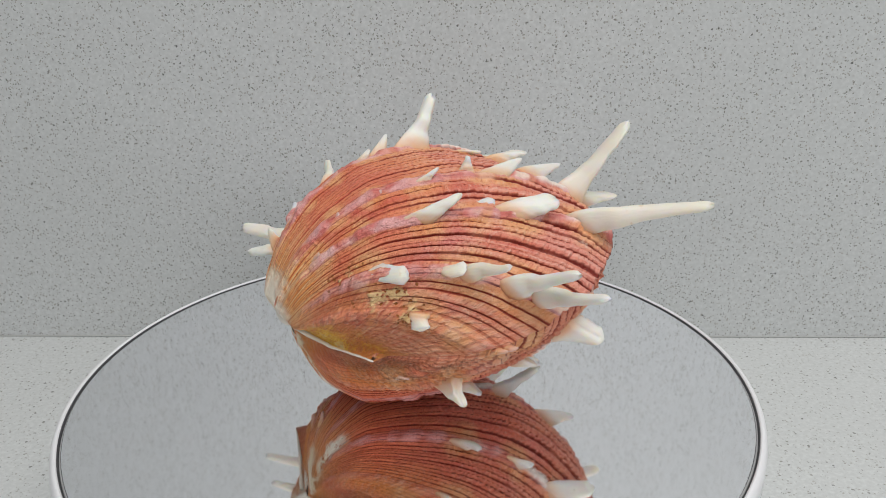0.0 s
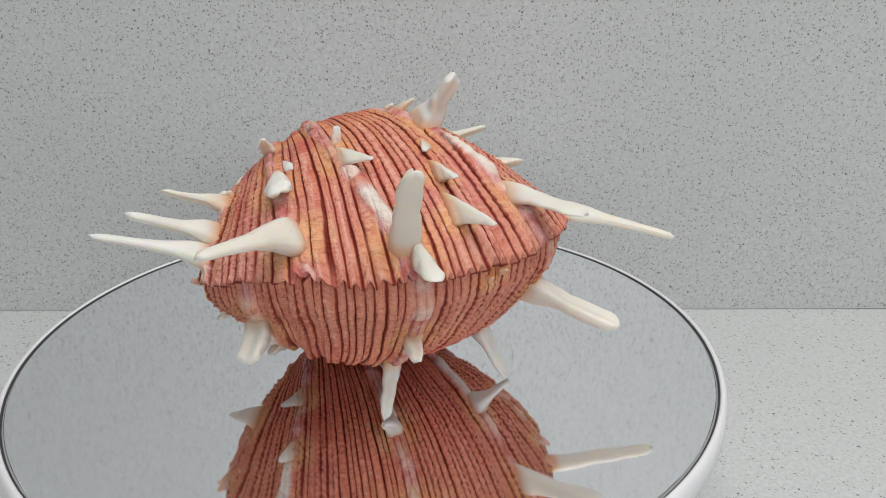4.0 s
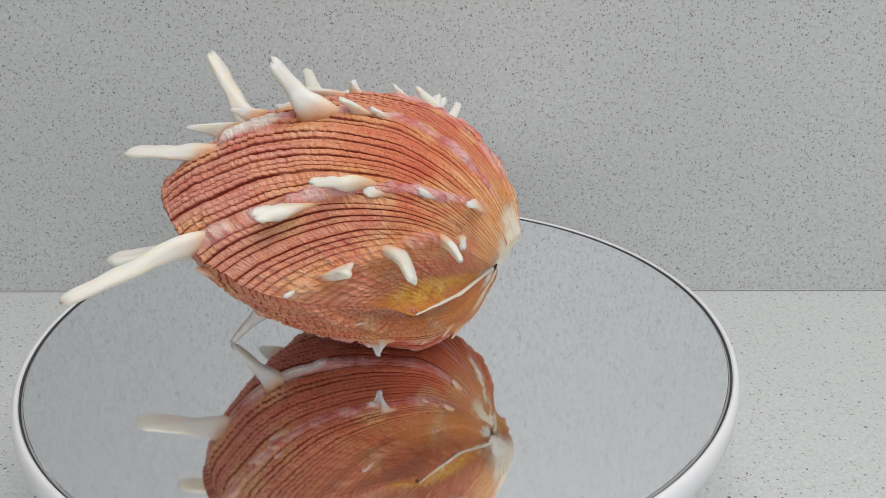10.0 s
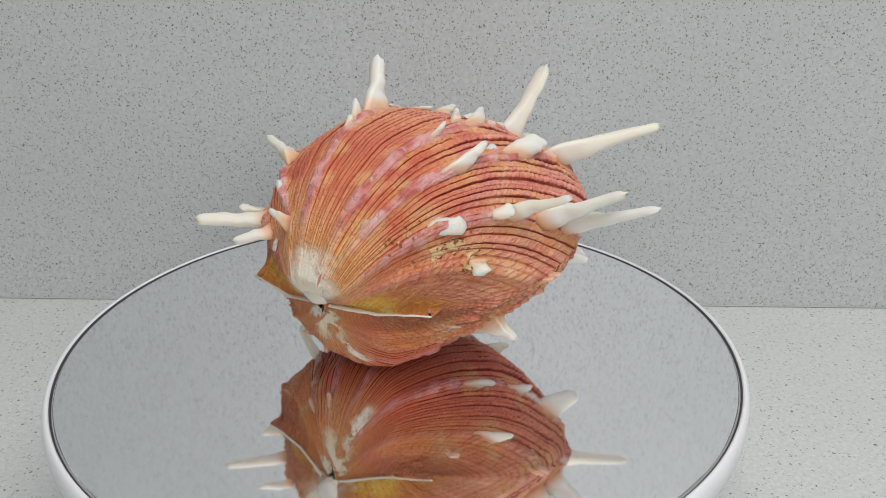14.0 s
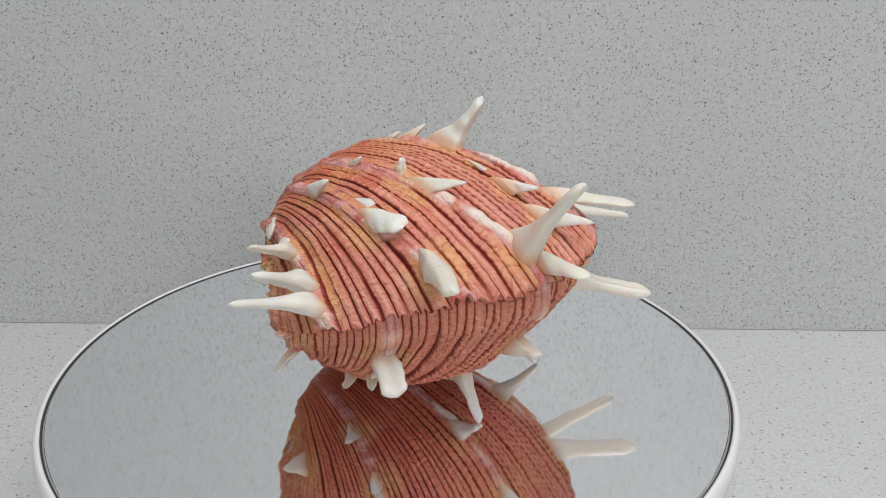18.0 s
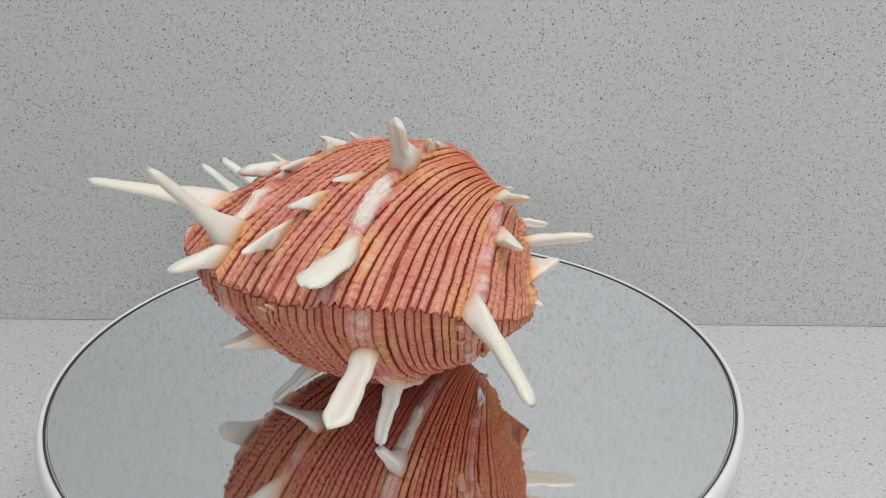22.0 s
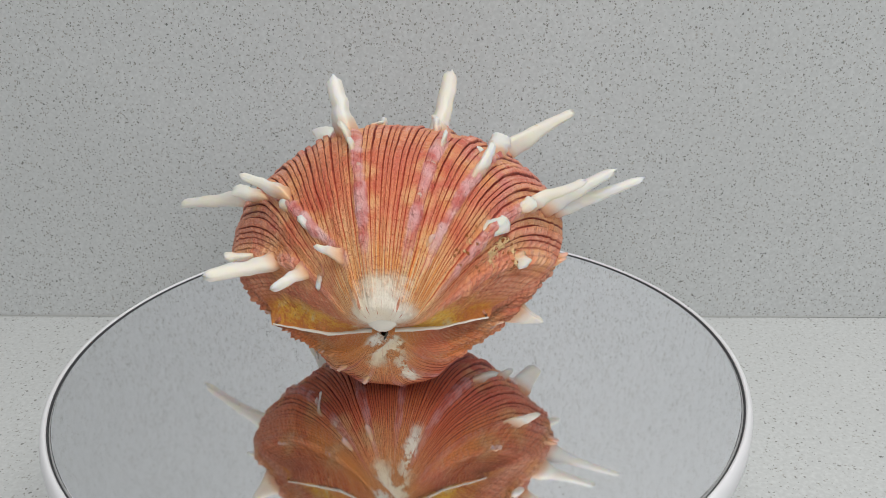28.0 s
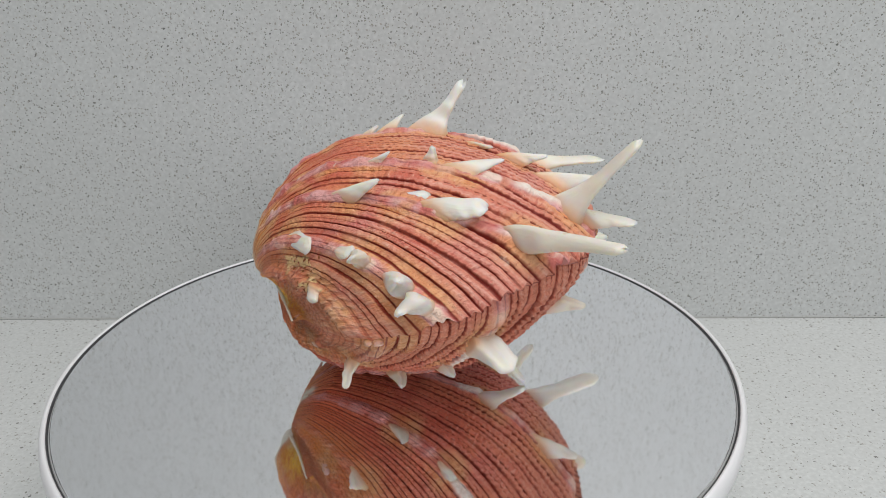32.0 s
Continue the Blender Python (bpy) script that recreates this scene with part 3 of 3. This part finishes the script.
    if flip > 0:
        umbo = np.clip(1.3 - np.sqrt((P[..., 1] / 12) ** 2 + ((P[..., 2] - 16) / 15) ** 2), 0, 1) * (P[..., 0] < 15)
    else:
        umbo = np.clip(1.25 - S / 0.15, 0, 1) * np.clip((80 - a) / 25, 0, 1) + 0.9 * np.exp(-((F + 22) / 9) ** 2 - ((S - 0.17) / 0.07) ** 2)
    crust = sum(np.exp(-((F - f0) / fw) ** 2 - ((S - s0) / sw) ** 2) for s0, sw, f0, fw in ((0.42, 0.06, -38.5, 3.5), (0.58, 0.09, -48, 4.5), (0.71, 0.07, -53, 4))) * (flip > 0)
    for key, value in (("main_rib", main), ("umbo", umbo), ("plain", 1 - plain), ("cap", cap), ("flake", thin),
                       ("crust", crust), ("side", beside), ("ear", np.clip((np.where(F < 0, a + 13 * np.clip(1.5 - 2 * S, 0, 1), a) - 63) / 8, 0, 1) * (flip > 0))):
        me.attributes.new(key, "FLOAT", "POINT").data.foreach_set("value", value.ravel().astype(np.float32))
    return ob


upper = build_valve("upper_valve", 1, "ribbed red upper half of the shell")
lower = build_valve("lower_valve", -1, "ribbed red lower half of the shell")


def hinge_edge(side):
    """The worn white edge of the hinge, from the beak out to the ear."""
    verts, faces = [], []
    rows, ring_ = 24, 10
    for r in range(rows):
        t = r / (rows - 1)
        c = valve_point(np.array(0.10 + 0.88 * t), np.array(side * 88.0), 1) + np.array([-1.1, 0, 0.2 + 0.3 * wobble(t * 6, side + 3)])
        w = 0.6 * (1 - 0.6 * t) * (1 + 0.2 * wobble(t * 9, side))
        for k in range(ring_):
            q = 2 * math.pi * k / ring_
            verts.append(tuple((c + np.array([math.cos(q) * w * 1.5, 0, math.sin(q) * w * 0.8])) / 1000))
    for r in range(rows - 1):
        for k in range(ring_):
            n = (k + 1) % ring_
            faces.append((r * ring_ + k, r * ring_ + n, (r + 1) * ring_ + n, (r + 1) * ring_ + k))
    faces += [tuple(range(ring_)), tuple(range((rows - 1) * ring_, rows * ring_))]
    mesh_object("hinge_edge", verts, faces, M_CHALK, upper, "worn white hinge edge")


hinge_edge(-1)
hinge_edge(1)


def beak():
    """The blunt, worn tip over the hinge."""
    verts, faces, rows, ring_ = [], [], 20, 28
    for r in range(rows):
        a = math.pi * r / (rows - 1)
        for k in range(ring_):
            q = 2 * math.pi * k / ring_
            size = 1 + 0.07 * wobble(a * 2.2 + math.cos(q) * 2, 3) + 0.05 * wobble(q * 2 + a * 5, 6) * math.sin(a)
            verts.append(((0.8 + 4.0 * size * math.sin(a) * math.cos(q)) / 1000, (6.6 + 2.4 * math.cos(a)) * size * math.sin(a) * math.sin(q) / 1000, (12.2 + 6.6 * size * math.cos(a)) / 1000))
    for r in range(rows - 1):
        for k in range(ring_):
            n = (k + 1) % ring_
            faces.append((r * ring_ + k, (r + 1) * ring_ + k, (r + 1) * ring_ + n, r * ring_ + n))
    mesh_object("beak", verts, faces, M_CHALK, upper, "worn white beak over the hinge")


beak()


def ligament():
    """A solid near-black sliver that stands in for the dark slit under the beak."""
    verts, faces, rows, ring_ = [], [], 10, 8
    for r in range(rows):
        t = r / (rows - 1)
        w = 0.5 * math.sin(math.pi * (0.12 + 0.8 * t)) * (1 + 0.2 * wobble(t * 9, 4))
        for k in range(ring_):
            q = 2 * math.pi * k / ring_
            verts.append(((0.3 - 0.5 * t + 0.9 * w * math.cos(q)) / 1000, (0.5 - 1.6 * t + w * math.sin(q)) / 1000, (1.6 + 4.4 * t) / 1000))
    for r in range(rows - 1):
        for k in range(ring_):
            n = (k + 1) % ring_
            faces.append((r * ring_ + k, r * ring_ + n, (r + 1) * ring_ + n, (r + 1) * ring_ + k))
    faces += [tuple(range(ring_))[::-1], tuple(range((rows - 1) * ring_, rows * ring_))]
    mesh_object("ligament", verts, faces, M_SLIT, upper, "dark sliver for the slit in the hinge")


ligament()


ROOTS = {1: [], -1: []}


def spine(valve, s, phi, tip, width, flat=0.7, torn=0.0, arch=0.1, bend=None, mat=None, fin=1.0, ramp=None, blunt=None):
    """A curved, tapering spine or scale that leaves the rib at growth s, ray phi, and ends at tip (millimetres in the shell)."""
    flip = 1 if valve is upper else -1
    p, along, across, out = [np.array(q) for q in frame_at(s, phi, flip)]
    tip = np.array(tip, float)
    ROOTS[flip].append((p, width))
    length = np.linalg.norm(tip - p)
    seed = s * 91 + phi
    back = fin * min((0.62 if torn else 0.38) * length + 1.5, 9.0)          # the fin by which it grows out of its rib
    if blunt is None:
        blunt = 0.47 if length > 22 else 0.38
    if ramp is None:
        ramp = 1.0 if length < 17 else 0.0
    if ramp:
        back = ramp * min(0.85 * length + 1.0, 13.0)
    pace = np.linalg.norm(p - frame_at(s * 0.98, phi, flip)[0]) / (0.02 * s)
    turn = np.linalg.norm(frame_at(s, phi + 1, flip)[0] - p)
    start = p - out * 0.5
    if bend is None:
        bend = p + (tip - p) * 0.36 + out * length * 0.05 - along * length * 0.04 * (1 + arch)
    rows, round_ = 30, 20
    b = 2 * np.pi * np.arange(round_) / round_
    cx, cy = np.cos(b), np.sin(b)
    taper = np.where(cy < 0, 1 - 0.45 * np.abs(cy), 1)
    foot_x = np.where(cy < 0, cy * back, cy * width * 0.5)
    foot_y = cx * width * 0.37 * taper
    foot = frame_at(np.clip(s + foot_x / pace, 0.05, 0.985), phi + foot_y / turn, flip)
    sag = foot[0] - foot[3] * 0.7 - (start + foot_x[:, None] * along + foot_y[:, None] * across)
    verts, faces, uvs = [], [], []
    ts = np.linspace(0, 1, rows) ** 1.15
    for r, t in enumerate(ts):
        c = (1 - t) ** 2 * start + 2 * t * (1 - t) * bend + t * t * tip
        d = 2 * (1 - t) * (bend - start) + 2 * t * (tip - bend)
        d /= np.linalg.norm(d)
        side = across - d * (across @ d)
        side /= np.linalg.norm(side)
        under = np.cross(side, d)
        under *= 1 if under @ (along - out) > 0 else -1
        k = min(t / 0.4, 1.0)
        k = k * k * (3 - 2 * k)
        long = along * (1 - k) + under * k
        long /= np.linalg.norm(long)
        w = width * (blunt + (0.8 - blunt) * (1 - t) ** 1.2) / 2 * (1 + 0.07 * wobble(t * 5, seed))
        if torn:
            w = width / 2 * (0.80 + 0.08 * t) * (1 + 0.07 * wobble(t * 5, seed))
        end = 1 - np.clip((t - (0.86 if torn else 0.93)) / (0.14 if torn else 0.07), 0, 1) ** 2 * (0.75 if torn or length < 22 else 0.6)
        w *= end
        thick = w * flat
        fade = (1 - t) ** 7
        w_now = w * (1 - fade) + width * 0.37 * fade
        pinch = 1 - (1 - taper) * (1 - t) ** 2
        rear = thick + (np.clip(1.25 * abs(d @ out), 0.4 if torn else 0.12, 1) * back * (1 - t) ** 2.2 * np.exp(-1.5 * t))
        rear = rear * (1 - fade) + back * fade
        slope = 0.0
        if ramp:                                                    # a scale: its back runs down to the rib in one long slope
            rear, slope = thick, max(0.0, back - thick) * (1 - t) ** 1.1
        front = thick * (1 - fade) + width * 0.5 * fade
        hollow = (0.75 if flat > 0.5 else 0.0) * thick * np.clip(cy, 0, 1) ** 2 * (1 - np.abs(cx)) * np.clip(t * 3 - 0.3, 0, 1)
        rugged = 1 + (0.05 * np.cos(3 * b + seed) + 0.04 * np.cos(7 * b + t * 3)) * (1 - fade)
        c = c + side * 0.07 * width * wobble(t * 3, seed + 2) * math.sin(math.pi * t)
        q = c + np.outer(cx * w_now * rugged * pinch, side) + np.outer(np.where(cy < 0, cy * rear, cy * front - hollow) * rugged, long) + np.outer(np.minimum(cy, 0) * slope, along) + sag * (1 - t) ** 7
        if t > 0.8:
            q = q + np.outer(width * (t - 0.8) * 5 * ((0.05 if torn else 0.09) * wobble(cx * 3.2 + 0.3 * cy, seed) + torn * 0.1 * (np.abs(cx + 0.15 * math.sin(seed)) - 0.55)), d)
        verts += [tuple(v) for v in q / 1000]
        uvs += [(k_ / round_, t * max(length, 9) / 15) for k_ in range(round_)]
    for r in range(rows - 1):
        for k in range(round_):
            n = (k + 1) % round_
            faces.append((r * round_ + k, r * round_ + n, (r + 1) * round_ + n, (r + 1) * round_ + k))
    faces.append(tuple(range((rows - 1) * round_, rows * round_)))
    faces.append(tuple(range(round_))[::-1])
    ob = mesh_object("spine" if length > 9 else "scale", verts, faces, mat or M_SPINE, valve)
    layer = ob.data.uv_layers.new(name="UVMap")
    loops = np.zeros(len(ob.data.loops), dtype=np.int32)
    ob.data.loops.foreach_get("vertex_index", loops)
    layer.data.foreach_set("uv", np.array(uvs, dtype=np.float32)[loops].ravel())
    return ob


def frill(valve, s, phi, length, width):
    """A short, sharp scale that stands off the rib."""
    p, along, across, out = frame_at(s, phi, 1 if valve is upper else -1)
    return spine(valve, s, phi, p + along * length * 0.8 + out * length * 0.5, width, 0.45, 0.0, 0.5, mat=M_FRILL)


spine(upper, 0.685, 12.2, (83.2, 23.2, 55.4), 11.5, fin=1.35)
spine(upper, 0.598, 10.2, (59.3, 18.6, 49.7), 4.5)
spine(upper, 0.551, 9.8, (50.1, 14.2, 48.6), 4.5)
spine(upper, 0.901, 16.0, (126.1, 39.0, 11.1), 10.5, torn=0.3, flat=0.3, arch=0.9)
spine(upper, 0.944, -6.5, (139.3, -18.0, 31.8), 12.5, flat=0.5)
spine(upper, 0.703, -11.0, (73.4, -14.7, 43.7), 5.6)
spine(upper, 0.762, -11.8, (94.7, -12.2, 33.6), 5.6)
spine(upper, 0.601, -14.0, (59.8, -18.8, 46.2), 3.4)
spine(upper, 0.603, -26.8, (57.9, -35.2, 42.1), 6.7)
spine(upper, 0.695, -26.2, (71.5, -30.1, 32.1), 5.6, torn=0.5, flat=0.6)
spine(upper, 0.784, -24.8, (89.3, -39.0, 27.5), 8.8, torn=0.4, flat=0.6)
spine(upper, 0.922, -21.5, (127.4, -70.6, 18.1), 11.2)
spine(upper, 0.500, -40.5, (31.4, -40.2, 26.8), 6.6, torn=0.6, flat=0.38, ramp=0.9)
spine(upper, 0.695, -41.8, (47.0, -49.5, 25.7), 5.6, torn=0.6, flat=0.34)
spine(upper, 0.758, -41.5, (52.3, -67.4, 30.0), 8.6, flat=0.6, fin=0.8, blunt=0.32)
spine(upper, 0.870, -41.5, (67.0, -80.2, 25.4), 11.0, flat=0.75, fin=0.7, blunt=0.34)
spine(upper, 0.933, -41.0, (67.9, -91.0, 21.0), 10.0, fin=0.6, blunt=0.36)
spine(upper, 0.736, -51.8, (28.0, -46.5, 10.5), 7.0, torn=0.6, flat=0.4)
spine(upper, 0.896, -53.8, (37.3, -52.6, 2.4), 4.5)
spine(upper, 0.601, 34.2, (45.8, 52.2, 36.5), 7.5, flat=0.7)
spine(upper, 0.771, 39.2, (57.6, 59.7, 22.6), 6.7, torn=0.9, flat=0.34)
spine(upper, 0.554, 36.2, (36.4, 35.8, 33.2), 5.6, torn=0.6, flat=0.34)
spine(upper, 0.300, 20.2, (8.4, 20.8, 33.5), 5.0, ramp=0.5)
spine(upper, 0.411, 30.0, (22.1, 28.0, 35.1), 5.6, ramp=0.6)
spine(upper, 0.612, 52.8, (6.1, 56.7, 22.8), 8.8, ramp=0.3)
spine(upper, 0.407, 45.8, (1.0, 34.5, 22.0), 6.7, ramp=0.3)
spine(upper, 0.330, 38.2, (5.7, 21.0, 18.5), 5.6, ramp=0.4)
spine(upper, 0.870, 54.5, (26.0, 56.2, 15.8), 4.6, torn=0.4, flat=0.5)
spine(upper, 0.985, 37.0, (95.4, 95.3, -8.3), 10.0)
spine(upper, 0.955, 54.0, (42.4, 62.5, 2.9), 3.4)
spine(upper, 0.836, 4.5, (107.8, 8.3, 25.7), 5.6)
spine(upper, 0.917, 2.8, (125.1, 10.3, 12.9), 5.6)
spine(upper, 0.758, 7.0, (89.9, 6.8, 33.4), 4.5)
spine(upper, 0.977, -5.0, (133.3, -12.3, 2.3), 6.7, torn=0.4, flat=0.34)
spine(lower, 0.723, -49.0, (32.6, -53.6, -18.0), 6.7)
spine(lower, 0.554, -28.0, (46.0, -37.9, -30.0), 6.7)
spine(lower, 0.715, -29.0, (65.9, -44.9, -25.4), 6.7)
spine(lower, 0.870, -31.0, (87.4, -56.0, -20.3), 10.0, flat=0.6, torn=0.2)
spine(lower, 0.675, -4.5, (83.7, -14.7, -50.0), 8.8)
spine(lower, 0.841, -4.5, (110.3, -11.9, -24.7), 8.8)
spine(lower, 0.699, 20.5, (79.1, 32.9, -49.0), 8.8)
spine(lower, 0.880, 20.5, (122.1, 50.5, -25.7), 10.0, flat=0.6, torn=0.2)
spine(lower, 0.494, 43.0, (23.3, 28.4, -29.0), 5.6)
spine(lower, 0.975, -47.0, (47.4, -54.1, -5.9), 6.0, torn=0.5, flat=0.4)
frill(lower, 0.749, 58.5, 5, 4)
frill(lower, 0.901, 36.0, 6, 5)
frill(lower, 0.775, 40.5, 5, 4)
frill(lower, 0.307, 39.0, 4, 4)
frill(lower, 0.365, 57.0, 4, 4)
frill(lower, 0.244, 41.5, 4, 4)
frill(lower, 0.193, 20.0, 4, 4)
frill(lower, 0.659, -57.5, 5, 5)
frill(lower, 0.980, -51.5, 5, 4)
frill(lower, 0.977, -50.0, 5, 5)
frill(lower, 0.966, -49.5, 4, 4)
frill(lower, 0.980, 7.5, 3, 3)
frill(lower, 0.966, 35.5, 4, 4)
frill(lower, 0.821, 37.0, 6, 5)
frill(lower, 0.966, 5.5, 3, 3)
frill(lower, 0.615, -57.0, 4, 4)
frill(lower, 0.732, 36.0, 6, 6)
frill(lower, 0.933, 38.5, 6, 6)
frill(lower, 0.912, 42.0, 3, 3)
frill(upper, 0.415, -12.5, 3, 4)
frill(upper, 0.471, 8.5, 4, 4)
frill(upper, 0.396, 7.0, 3, 3)
frill(upper, 0.341, -22.0, 3, 4)
frill(upper, 0.461, -24.0, 4, 4)
frill(upper, 0.349, -24.0, 3, 4)
frill(upper, 0.505, -13.5, 4, 4)
frill(upper, 0.581, -13.5, 5, 4)
frill(upper, 0.659, 13.0, 4, 4)


def stain_roots(valve, flip):
    """How near each part of a valve lies to the root of a spine."""
    me = valve.data
    v = np.zeros(len(me.vertices) * 3, dtype=np.float32)
    me.vertices.foreach_get("co", v)
    v = v.reshape(-1, 3) * 1000
    near = np.zeros(len(v))
    for p, width in ROOTS[flip]:
        near = np.maximum(near, np.exp(-((v - p) ** 2).sum(1) / (0.95 * width + 2.5) ** 2))
    me.attributes.new("root", "FLOAT", "POINT").data.foreach_set("value", near.astype(np.float32))


stain_roots(upper, 1)
stain_roots(lower, -1)


def motions():
    rows_disc, rows_shell = [], []
    for i in range(65):
        t = i * 0.5
        turn = pose(0, 0, ZM, 0, 0, RATE * t)
        rows_disc.append((t, turn))
        rows_shell.append((t, turn @ SHELL_POSE))
    walk(turntable, rows_disc)
    walk(shell, rows_shell)


motions()
